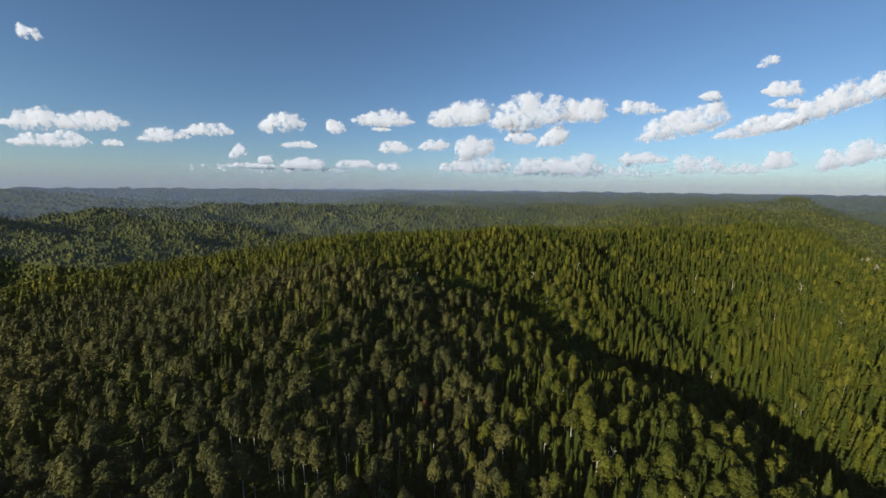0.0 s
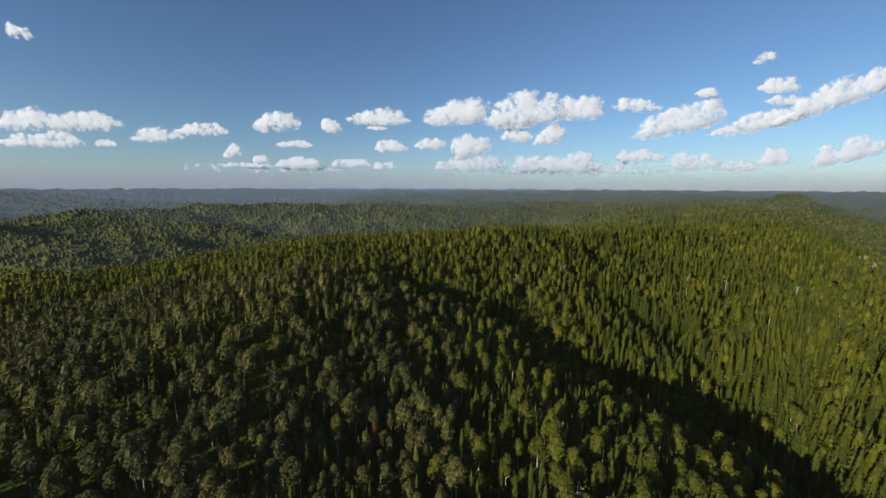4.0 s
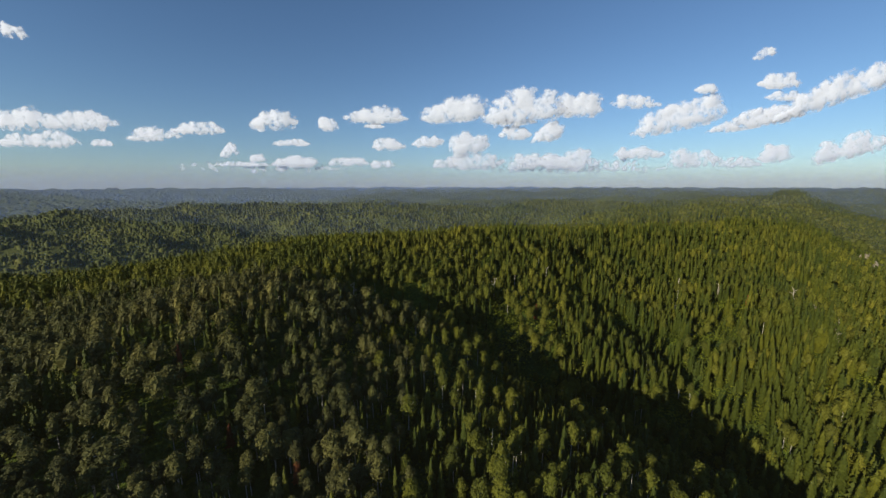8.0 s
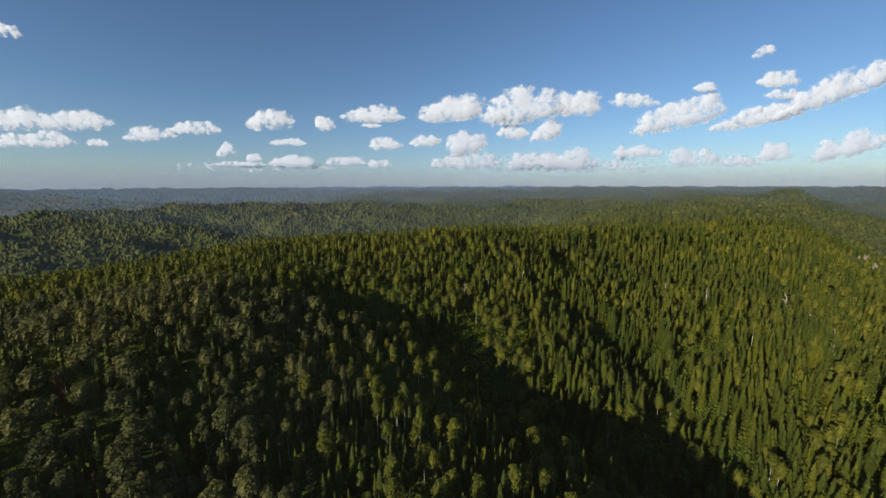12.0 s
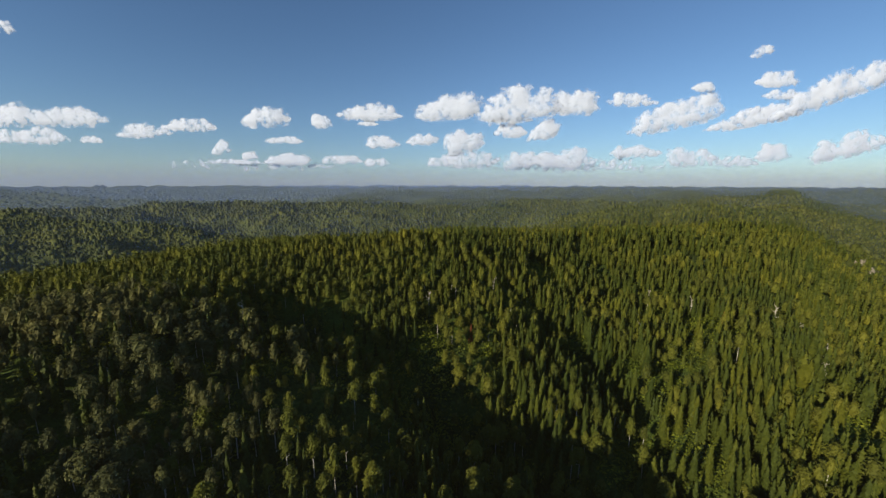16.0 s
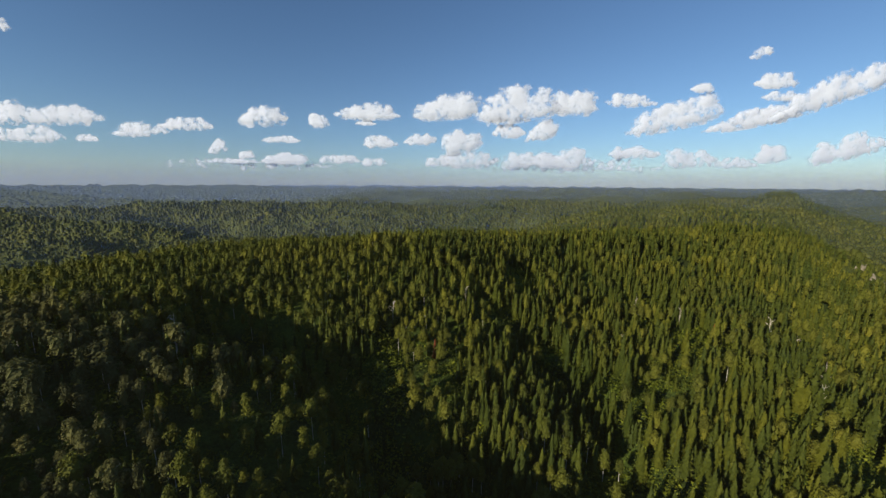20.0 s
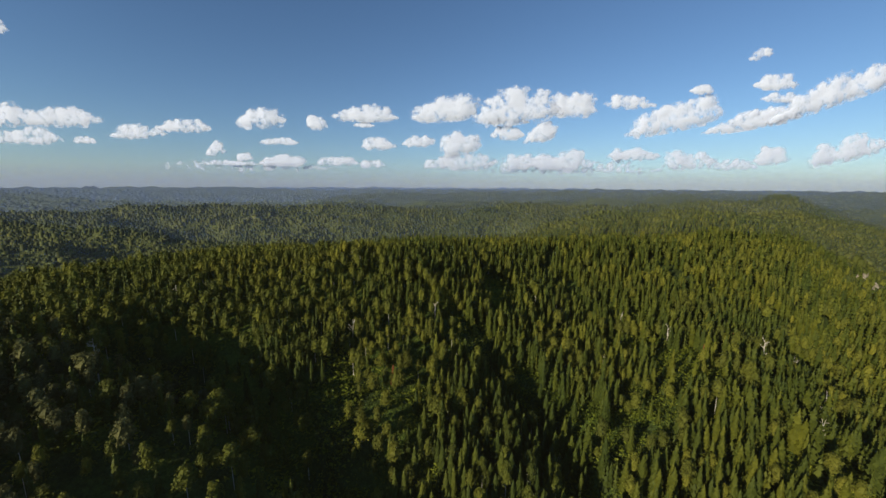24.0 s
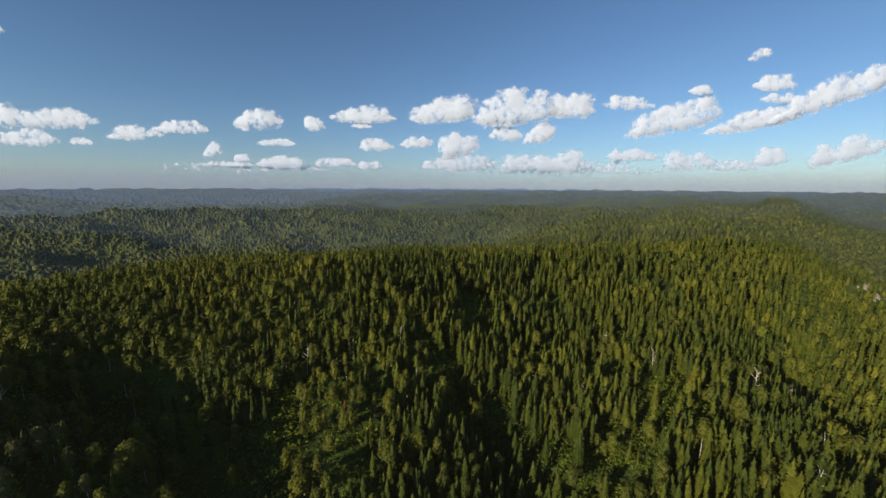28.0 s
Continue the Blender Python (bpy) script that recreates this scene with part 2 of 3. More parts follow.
def flakes(rng, centres, outward, size):
    """Three-cornered leaf clumps for trees farther off."""
    v, f, nrm = clumps(rng, centres, outward, size)
    v = v.reshape(-1, 4, 3)[:, (0, 2, 3)].reshape(-1, 3)
    nrm = nrm.reshape(-1, 4, 3)[:, (0, 2, 3)].reshape(-1, 3)
    return v, np.arange(len(v)).reshape(-1, 3), nrm


def clumps(rng, centres, outward, size):
    """Bent leaf clumps (two-sided quads) at centres, facing roughly outward; they take the light as the billow they sit on."""
    n = len(centres)
    d = outward + rng.normal(0, 0.3, (n, 3))
    d[:, 2] += 0.25
    d = unit(d)
    s = unit(np.cross(d, rng.normal(0, 1, (n, 3))))
    u = np.cross(d, s)
    k = size * rng.uniform(0.6, 1.3, (n, 1))
    q = rng.uniform(0.6, 1.15, (4, n, 1))
    c = np.stack([centres - s * k * q[0], centres - u * k * q[1] + d * k * 0.35, centres + s * k * q[2], centres + u * k * q[3] + d * k * 0.35], 1)
    nrm = unit(outward + rng.normal(0, 0.17, (n, 3)))
    return c.reshape(-1, 3), np.arange(4 * n).reshape(-1, 4), np.repeat(nrm, 4, 0)


def crown_core(h, wide, base):
    """The dense inside of a crown, hidden by its leaves."""
    n, levels = 6, (0.12, 0.5, 0.86)
    v, f = [(0, 0, h * base)], []
    for k, t in enumerate(levels):
        r = wide * 0.54 * math.sin(math.pi * (0.12 + 0.8 * t)) ** 0.7
        v += [(r * math.cos(i * 2 * math.pi / n + 0.5 * k), r * math.sin(i * 2 * math.pi / n + 0.5 * k), h * (base + (0.92 - base) * t)) for i in range(n)]
    v.append((0, 0, h * 0.93))
    top = len(v) - 1
    for i in range(n):
        j = (i + 1) % n
        f += [(0, 1 + j, 1 + i), (top, top - n + i, top - n + j)]
        for k in range(len(levels) - 1):
            a, b, c, d = 1 + k * n + i, 1 + k * n + j, 1 + (k + 1) * n + j, 1 + (k + 1) * n + i
            f += [(a, b, c), (a, c, d)]
    v = np.array(v)
    return v, np.array(f), unit((v - (0, 0, h * (base + 0.93) / 2)) / (wide, wide, h * (0.93 - base) / 2))


def broad_crown(rng, n, size, h=18.0, wide=3.0, base=0.42):
    """Leaf clumps on several uneven lobes of a tall rounded crown, round a dense core."""
    lobes = []
    mid, half = (base + 0.95) / 2, (0.95 - base) / 2
    count = rng.randint(9, 14)
    for i in range(count):
        z = base + (0.9 - base) * (i + rng.uniform(0.2, 0.8)) / count
        env = math.sqrt(max(0.05, 1 - ((z - mid + 0.05) / half) ** 2))
        a = i * 2.4 + rng.uniform(-0.6, 0.6)
        reach = wide * rng.uniform(0.35, 0.66) * env
        lobes.append((reach * np.cos(a), reach * np.sin(a), h * z, wide * rng.uniform(0.32, 0.5) * (0.55 + 0.45 * env), h * rng.uniform(0.06, 0.11)))
    lobes.append((0, 0, h * 0.9, wide * 0.4, h * 0.08))
    lobes = np.array(lobes)
    pick = rng.randint(0, len(lobes), n)
    d = unit(rng.normal(0, 1, (n, 3)))
    d[:, 2] = np.where(d[:, 2] < -0.35, -d[:, 2], d[:, 2])
    L = lobes[pick]
    r = rng.uniform(0.78, 1.05, (n, 1))
    c = L[:, :3] + d * r * np.stack([L[:, 3], L[:, 3], L[:, 4]], 1)
    whole = (c - (0, 0, h * mid)) / (wide, wide, h * half)
    v, f, nrm = flakes(rng, c, unit(0.5 * d + 0.6 * whole + (0, 0, 0.22)), size)
    cv, cf, cn = crown_core(h, wide, base)
    return np.vstack([v, cv]), np.vstack([f, cf + len(v)]), np.vstack([nrm, cn])


def broad_wood(rng, h=18.0, limbs=7):
    lean = rng.uniform(-0.5, 0.5, 2)
    parts = [tube((0, 0, -1.0), (lean[0] * 0.4, lean[1] * 0.4, h * 0.5), 0.2, 0.14, 6), tube((lean[0] * 0.4, lean[1] * 0.4, h * 0.5), (lean[0], lean[1], h * 0.9), 0.14, 0.03, 6)]
    for i in range(limbs):
        z = h * rng.uniform(0.4, 0.8)
        a = rng.uniform(0, 6.28)
        k = rng.uniform(1.2, 2.4)
        parts.append(tube((lean[0] * z / h, lean[1] * z / h, z), (k * np.cos(a), k * np.sin(a), z + rng.uniform(0.8, 2.2)), 0.07, 0.02, 4))
    return joined(parts)


def fir_crown(rng, tiers, spread, h=19.0, wide=1.9, low=0.1):
    """Tiers of drooping boughs round a spire."""
    v, f, nrm = [], [], []
    o = 0
    for i in range(tiers):
        t = i / (tiers - 1)
        z = h * (low + (0.97 - low) * t)
        reach = wide * (1 - t) ** 0.62 * rng.uniform(0.85, 1.15) + 0.22
        n = max(4, int(spread * (1 - 0.45 * t)))
        a0 = rng.uniform(0, 6.28)
        for k in range(n):
            a = a0 + k * 6.283 / n + rng.uniform(-0.25, 0.25)
            R = reach * rng.uniform(0.7, 1.2)
            w = R * 3.4 / n * rng.uniform(0.8, 1.2)
            ca, sa = np.cos(a), np.sin(a)
            up = h / tiers * rng.uniform(0.7, 1.1)
            mid = R * 0.6
            v += [(0, 0, z + up), (ca * mid - sa * w, sa * mid + ca * w, z + up * 0.25 - 0.1), (ca * R, sa * R, z - 0.25 * R - 0.1), (ca * mid + sa * w, sa * mid - ca * w, z + up * 0.25 - 0.1)]
            f.append((o, o + 1, o + 2, o + 3))
            up_n, sway = rng.uniform(0.15, 0.5), a + rng.uniform(-0.3, 0.3)
            nrm += [(np.cos(sway + e), np.sin(sway + e), up_n) for e in (0, 0.35, 0, -0.35)]
            o += 4
    return np.array(v), np.array(f), unit(np.array(nrm))


def blob_tree(rng, fir):
    """A tree for the far woods: a few lumps or a spire."""
    n = 4
    v, f = [], []
    rad, zs = ((1.9, 1.1), (4.0, 12.0)) if fir else ((2.7, 2.5), (8.0, 15.0))
    top = 19.0 if fir else 16.9
    for r, z in zip(rad, zs):
        for k in range(n):
            a = k * 6.283 / n + rng.uniform(-0.3, 0.3)
            q = r * rng.uniform(0.75, 1.25)
            v.append((q * np.cos(a), q * np.sin(a), z + rng.uniform(-0.8, 0.8)))
    v.append((rng.uniform(-0.4, 0.4), rng.uniform(-0.4, 0.4), top))
    for i in range(1):
        for k in range(n):
            f += [(i * n + k, i * n + (k + 1) % n, (i + 1) * n + (k + 1) % n), (i * n + k, (i + 1) * n + (k + 1) % n, (i + 1) * n + k)]
    f += [(n + k, n + (k + 1) % n, 2 * n) for k in range(n)]
    v = np.array(v)
    return v, np.array(f), unit(np.stack([v[:, 0] * 0.5, v[:, 1] * 0.5, 0.25 + 0.85 * (v[:, 2] / top) ** 3], 1))


def scatter(name, protos, x, y, z, size, wide, mat, rng, label, category="trees", smooth=False):
    """One joined stand: a prototype per plant, turned and scaled."""
    vs, fs, ts, lit, o = [], [], [], [], 0
    which = rng.randint(0, len(protos), len(x))
    turn = rng.uniform(0, 6.28, len(x))
    tone = rng.uniform(0, 1, len(x))
    for k, (pv, pf, *pn) in enumerate(protos):
        m = np.nonzero(which == k)[0]
        if not len(m):
            continue
        c, s = np.cos(turn[m])[:, None], np.sin(turn[m])[:, None]
        w, h = (size[m] * wide[m])[:, None], size[m][:, None]
        V = np.stack([(pv[:, 0] * c - pv[:, 1] * s) * w + x[m][:, None], (pv[:, 0] * s + pv[:, 1] * c) * w + y[m][:, None], pv[:, 2] * h + z[m][:, None]], -1)
        F = pf[None] + (np.arange(len(m)) * len(pv))[:, None, None] + o
        vs.append(V.reshape(-1, 3))
        fs.append(F.reshape(-1, pf.shape[1]))
        ts.append(np.repeat(tone[m], len(pv)))
        if pn:
            q = pn[0]
            lit.append(np.stack([q[:, 0] * c - q[:, 1] * s, q[:, 0] * s + q[:, 1] * c, q[:, 2] + 0 * c], -1).reshape(-1, 3))
        o += len(m) * len(pv)
    return tagged(mesh_object(name, np.vstack(vs), np.vstack(fs), mat, smooth=smooth, tint=np.concatenate(ts), normals=np.vstack(lit) if lit else None), label, category, kind="stuff")


# ---- where the trees stand ----
STATIONS = np.linspace(0, 1, 13)


def seen_from(x, y, half):
    """Least distance from the line of flight among its stretches that have the place ahead of them."""
    best = np.full(np.shape(x), 1e9)
    low = ground_z(x, y)
    k = math.tan(radians(half))
    for t in STATIONS:
        dx, dy = x - 172 * t, y - 152 * t
        d = np.hypot(dx, dy)
        ahead = (np.abs(dx) < dy * k + 14) & (d > np.maximum(62, 0.78 * (95 - low)))
        best = np.where(ahead & (d < best), d, best)
    return best


MAP_STEP = 10.0
_mx, _my = np.meshgrid(np.arange(-3900, 4300, MAP_STEP), np.arange(-40, 4900, MAP_STEP))
LAND_MAP = canopy(_mx, _my)


def map_height(x, y):
    i = np.clip(((y + 40) / MAP_STEP + 0.5).astype(int), 0, LAND_MAP.shape[0] - 1)
    j = np.clip(((x + 3900) / MAP_STEP + 0.5).astype(int), 0, LAND_MAP.shape[1] - 1)
    return LAND_MAP[i, j]


def in_sight(x, y):
    """Whether a tree top shows over the ridges from somewhere on the line of flight; what lies behind a hill is left bare."""
    top = canopy(x, y) + 8
    out = np.zeros(len(x), bool)
    for t in (0.0, 0.35, 0.7, 1.0):
        ex, ey, ez = 172 * t, 152 * t, 101 + 11 * step(0.75, 1.0, t)
        hid = np.zeros(len(x), bool)
        for q in np.linspace(0.12, 0.97, 34):
            hid |= map_height(ex + (x - ex) * q, ey + (y - ey) * q) - 4 > ez + (top - ez) * q
        out |= ~hid
    return out


def spots(rng, r0, r1, gap, half):
    """Jittered lattice of places between two distances, within the broad view."""
    lim = r1 + 260
    n = int(2 * lim / gap)
    gx, gy = np.meshgrid((np.arange(n) - n / 2) * gap + 80, np.arange(int((lim + 60) / gap)) * gap)
    x = (gx + rng.uniform(-0.48, 0.48, gx.shape) * gap).ravel()
    y = (gy + rng.uniform(-0.48, 0.48, gx.shape) * gap).ravel()
    d = seen_from(x, y, half)
    ok = (d >= r0) & (d < r1)
    x, y, d = x[ok], y[ok], d[ok]
    ok = in_sight(x, y)
    return x[ok], y[ok], d[ok]


def fir_share(x, y):
    """How many of the trees are firs: most on the far slope, few on the near knoll and on the tops."""
    slope = step(110, 230, x + 0.25 * (y - 260)) * step(200, 300, y + 0.3 * x)
    spur = step(10, 50, x) * step(215, 180, y)
    patchy = 0.34 * waves(x, y, 8, 90, 3) - 0.45 * slope * step(300, 400, y) * step(0.1, 0.45, waves(x, y, 17, 60, 3))
    return np.clip(0.22 + 0.14 * step(0, 90, x) + 0.42 * slope + 0.22 * spur + patchy, 0.05, 0.95)


GLADES = ((93, 306, 15), (100, 283, 9), (237, 292, 11), (298, 331, 17), (266, 312, 13), (318, 356, 12), (205, 338, 10))


def thin(x, y):
    """Glades: how open the stand is, 0 to 1."""
    open_wood = step(0.18, 0.45, waves(x, y, 12, 80, 3)) * (0.25 + 0.75 * step(100, 190, x))
    for gx, gy, gr in GLADES:
        open_wood = np.maximum(open_wood, step(gr + 5.0, gr - 4.0, np.hypot(x - gx, 0.7 * (y - gy)) + 4 * waves(x, y, 14, 24, 2)))
    return open_wood


rng = np.random.RandomState(7)
X, Y, D = spots(rng, 60, 430, 5.4, 54)
keep = rng.uniform(0, 1, len(X)) > 0.13 - 0.11 * step(0.3, 0.7, fir_share(X, Y)) + 0.85 * thin(X, Y) + 0.45 * np.exp(-(off_gully(X, Y) / 14.0) ** 2) + 0.42 * np.exp(-((X - 58) / 42.0) ** 2 - ((Y - 238) / 34.0) ** 2)
X, Y, D = X[keep], Y[keep], D[keep]
is_fir = rng.uniform(0, 1, len(X)) < fir_share(X, Y)
Z = ground_z(X, Y)
# tall broad firs on the far slope, small slim ones on the knoll
grown = step(95, 170, X + 0.2 * (Y - 260))
size = np.clip(np.where(is_fir, 0.86 + 0.17 * grown, 0.95) + rng.normal(0, 1, len(X)) * np.where(is_fir, 0.13, 0.17), 0.5, 1.4)
wide = np.where(is_fir, rng.uniform(0.72, 1.05, len(X)) + 0.24 * grown, np.clip(rng.lognormal(0.0, 0.2, len(X)), 0.65, 1.5))

# birches in darkened, greyed leaf colour at the foot of the knoll, plain birches higher up and on the far side
is_dimmed = ~is_fir & (rng.uniform(0, 1, len(X)) < step(60, 5, X) * step(320, 270, Y))
groups = {}
for kind, mask, most in (("birch", ~is_fir & ~is_dimmed, 300), ("dim_birch", is_dimmed, 300), ("fir", is_fir, 300)):
    idx = np.nonzero(mask & (D > 60))[0]
    idx = idx[np.argsort(D[idx])][:most]
    groups[kind] = idx


def part_mesh(name, vf, mat):
    ob = mesh_object(name, vf[0], vf[1], mat, normals=vf[2] if len(vf) > 2 else None)
    bpy.context.scene.collection.objects.unlink(ob)
    me = ob.data
    bpy.data.objects.remove(ob)
    return me


def grow(kind, label, category, group, woods, crowns, places):
    """Single trees: an empty at the foot, trunk and crown under it."""
    for n, i in enumerate(places):
        foot = new(kind)
        tagged(foot, label, category, group)
        foot.matrix_world = pose(X[i], Y[i], Z[i], 0, 0, rng.uniform(0, 360)) @ Matrix.Diagonal((size[i] * wide[i], size[i] * wide[i], size[i], 1))
        k = n % len(woods)
        for nm, me in (("trunk", woods[k]), ("crown", crowns[k])):
            p = new(nm, me)
            p.parent = foot


woods = [part_mesh("trunk", broad_wood(rng), BIRCH) for _ in range(7)]
crowns = [part_mesh("crown", broad_crown(rng, 1050, 0.39, wide=rng.uniform(2.8, 3.7), base=rng.uniform(0.42, 0.56)), LEAF) for _ in range(7)]
# same birch crowns with the dimmed leaf colour, no separate species
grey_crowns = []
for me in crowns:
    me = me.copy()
    me.materials[0] = DIM_LEAF
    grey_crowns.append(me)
grow("dimmed_birch_tree", "birch tree with a pale trunk, leaf colour darkened for dim light", "tree", "aspens of the forest", woods, grey_crowns, groups["dim_birch"])
grow("birch_tree", "green birch tree with a pale bare trunk", "tree", "birches of the forest", woods, crowns, groups["birch"])
woods = [part_mesh("trunk", tube((0, 0, -1), (0, 0, 18.6), 0.2, 0.02, 6), BARK) for _ in range(6)]
crowns = [part_mesh("crown", fir_crown(rng, 26, 11, wide=rng.uniform(1.6, 2.3), low=rng.uniform(0.06, 0.2)), NEEDLE) for _ in range(6)]
grow("fir_tree", "slender dark green fir tree", "tree", "firs of the forest", woods, crowns, groups["fir"])

rest = np.ones(len(X), bool)
for idx in groups.values():
    rest[idx] = False
b, f = rest & ~is_fir, rest & is_fir
close, middle = D < 190, (D >= 190) & (D < 290)
for zone, n, q, slim in ((close, 560, 0.43, 1.0), (middle, 230, 0.58, 1.02), (~close & ~middle, 90, 0.8, 0.94)):
    protos = [broad_crown(rng, n, q, wide=slim * rng.uniform(2.8, 3.7), base=rng.uniform(0.42, 0.56)) for _ in range(12)]
    for name, mask, mat, label in (("birch_wood", b & ~is_dimmed, LEAF, "dense green crowns of birch wood"), ("aspen_wood", b & is_dimmed, DIM_LEAF, "dense birch crowns, leaf colour darkened for dim light")):
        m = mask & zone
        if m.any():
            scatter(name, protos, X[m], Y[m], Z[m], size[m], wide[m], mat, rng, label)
protos = [tube((0, 0, -1), (0.2, 0.1, 14), 0.16, 0.06, 4)]
m = b & (D < 330) & (rng.uniform(0, 1, len(X)) < 0.16)
scatter("birch_trunks", protos, X[m], Y[m], Z[m], size[m], np.ones(m.sum()), BIRCH, rng, "pale birch trunks among the crowns")
for zone, tiers, spread in ((close, 20, 10), (middle, 14, 7), (~close & ~middle, 10, 6)):
    protos = [fir_crown(rng, tiers, spread, wide=rng.uniform(1.7, 2.4), low=rng.uniform(0.06, 0.2)) for _ in range(8)]
    m = f & zone
    scatter("fir_wood", protos, X[m], Y[m], Z[m], size[m], wide[m], NEEDLE, rng, "dense dark green fir wood")

# the wood goes on under and behind the line of flight
gx, gy = np.meshgrid(np.arange(-420, 420, 7.2), np.arange(-150, 300, 7.2))
ux, uy = (gx + rng.uniform(-3, 3, gx.shape)).ravel(), (gy + rng.uniform(-3, 3, gx.shape)).ravel()
m = seen_from(ux, uy, 54) > 1e8
ux, uy = ux[m], uy[m]
firs = rng.uniform(0, 1, len(ux)) < fir_share(ux, uy)
su, wu = np.clip(rng.normal(1.0, 0.16, len(ux)), 0.6, 1.4), rng.uniform(0.9, 1.4, len(ux))
# broadleaf trees here take the dimmed leaf colour too
for name, m, protos, mat, label in (("aspen_wood", ~firs, [broad_crown(rng, 40, 1.2, wide=rng.uniform(2.6, 3.4)) for _ in range(7)], DIM_LEAF, "broadleaf wood below the slope in darkened leaf colour"),
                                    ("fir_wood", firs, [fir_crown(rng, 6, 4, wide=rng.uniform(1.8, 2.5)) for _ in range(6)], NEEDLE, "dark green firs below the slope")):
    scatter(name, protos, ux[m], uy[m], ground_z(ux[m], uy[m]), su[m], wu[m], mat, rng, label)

# young firs between the tall ones on the fir slope
xy, yy, dy = spots(rng, 60, 400, 4.0, 54)
m = rng.uniform(0, 1, len(xy)) < 0.5 * step(0.35, 0.75, fir_share(xy, yy)) * (1 - 0.8 * thin(xy, yy))
xy, yy = xy[m], yy[m]
protos = [fir_crown(rng, 6, 4, wide=rng.uniform(2.2, 2.9), low=0.04) for _ in range(6)]
scatter("young_firs", protos, xy, yy, ground_z(xy, yy), rng.uniform(0.4, 0.85, len(xy)), rng.uniform(0.75, 1.1, len(xy)), NEEDLE, rng, "young green firs between the tall ones")

# middle distance
Xm, Ym, Dm = spots(rng, 430, 700, 5.8, 53)
firm = rng.uniform(0, 1, len(Xm)) < fir_share(Xm, Ym) * 0.8
sm, wm = np.clip(rng.normal(1.0, 0.18, len(Xm)), 0.55, 1.45), np.clip(rng.lognormal(0.05, 0.2, len(Xm)), 0.7, 1.6)
m = ~firm
scatter("slope_wood", [broad_crown(rng, 30, 1.15, wide=rng.uniform(2.4, 3.1), base=rng.uniform(0.4, 0.5)) for _ in range(9)], Xm[m], Ym[m], ground_z(Xm[m], Ym[m]), sm[m], wm[m], LEAF, rng, "green broadleaf wood on the upper slopes")
m = firm
scatter("slope_firs", [fir_crown(rng, 7, 5, wide=rng.uniform(1.8, 2.6)) for _ in range(8)], Xm[m], Ym[m], ground_z(Xm[m], Ym[m]), sm[m], wm[m], NEEDLE, rng, "dark green firs on the upper slopes")
X2, Y2, D2 = spots(rng, 700, 1500, 5.8, 53)
k2 = rng.uniform(0, 1, len(X2)) > 0.1
X2, Y2 = X2[k2], Y2[k2]
Z2 = ground_z(X2, Y2)
fir2 = rng.uniform(0, 1, len(X2)) < fir_share(X2, Y2) * 0.3
s2, w2 = np.clip(rng.normal(0.95, 0.15, len(X2)) + 0.16 * waves(X2, Y2, 31, 60, 3), 0.55, 1.5), np.clip(rng.lognormal(0.16, 0.3, len(X2)), 0.7, 2.2)
scatter("hill_wood", [blob_tree(rng, False) for _ in range(8)], X2[~fir2], Y2[~fir2], Z2[~fir2], s2[~fir2], w2[~fir2], FAR, rng, "green broadleaf wood on the farther hills", smooth=True)
scatter("hill_firs", [blob_tree(rng, True) for _ in range(8)], X2[fir2], Y2[fir2], Z2[fir2], s2[fir2], w2[fir2], NEEDLE, rng, "dark green firs on the farther hills", smooth=True)

# a dark stand of tall firs on the far top
PEAK = (1112.0, 1118.0)
px, py = PEAK[0] + rng.normal(0, 22, 240), PEAK[1] + rng.normal(0, 18, 240)
scatter("hilltop_firs", [fir_crown(rng, 7, 5, wide=2.6) for _ in range(5)], px, py, ground_z(px, py) + 4, rng.uniform(1.0, 1.45, 240), np.full(240, 1.2), NEEDLE, rng, "dark stand of tall firs on the far hilltop")

# ---- single sights among the trees ----
def dead_tree(x, y, h, lean, seed):
    """A bleached bare birch with broken limbs."""
    r = np.random.RandomState(seed)
    foot = tagged(new("dead_tree"), "bleached bare dead birch among green trees", "dead tree", "dead trees")
    foot.matrix_world = pose(x, y, float(ground_z(x, y)), lean, 0, r.uniform(0, 360))
    mesh_object("trunk", *joined([tube((0, 0, -1), (0.2, 0.1, h * 0.6), 0.013 * h, 0.009 * h, 7), tube((0.2, 0.1, h * 0.6), (0.5, -0.2, h), 0.009 * h, 0.05, 7)]), DEAD, parent=foot)
    for _ in range(9):
        z = h * r.uniform(0.5, 0.95)
        a, k = r.uniform(0, 6.28), r.uniform(1.2, 3.2)
        tip = np.array((k * np.cos(a), k * np.sin(a), z + k * r.uniform(0.4, 1.1)))
        sub = tip + np.array((r.uniform(-0.9, 0.9), r.uniform(-0.9, 0.9), r.uniform(0.4, 1.2)))
        mesh_object("limb", *joined([tube((0.3, 0, z), tip, 0.14, 0.06, 5), tube(tip * 0.6 + np.array((0.12, 0, z * 0.4)), sub, 0.05, 0.02, 4)]), DEAD, parent=foot)


for n, (x, y, h, lean) in enumerate(((352, 332, 29, 5), (335, 282, 19, 9), (353, 295, 24, 16), (-23, 295, 24, 3), (70, 124, 16, 12), (300, 405, 22, 2), (318, 372, 21, 5), (146, 372, 17, 3), (262, 352, 15, 4), (92, 349, 17, 3), (395, 352, 18, 8))):
    dead_tree(x, y, h, lean, 40 + n)


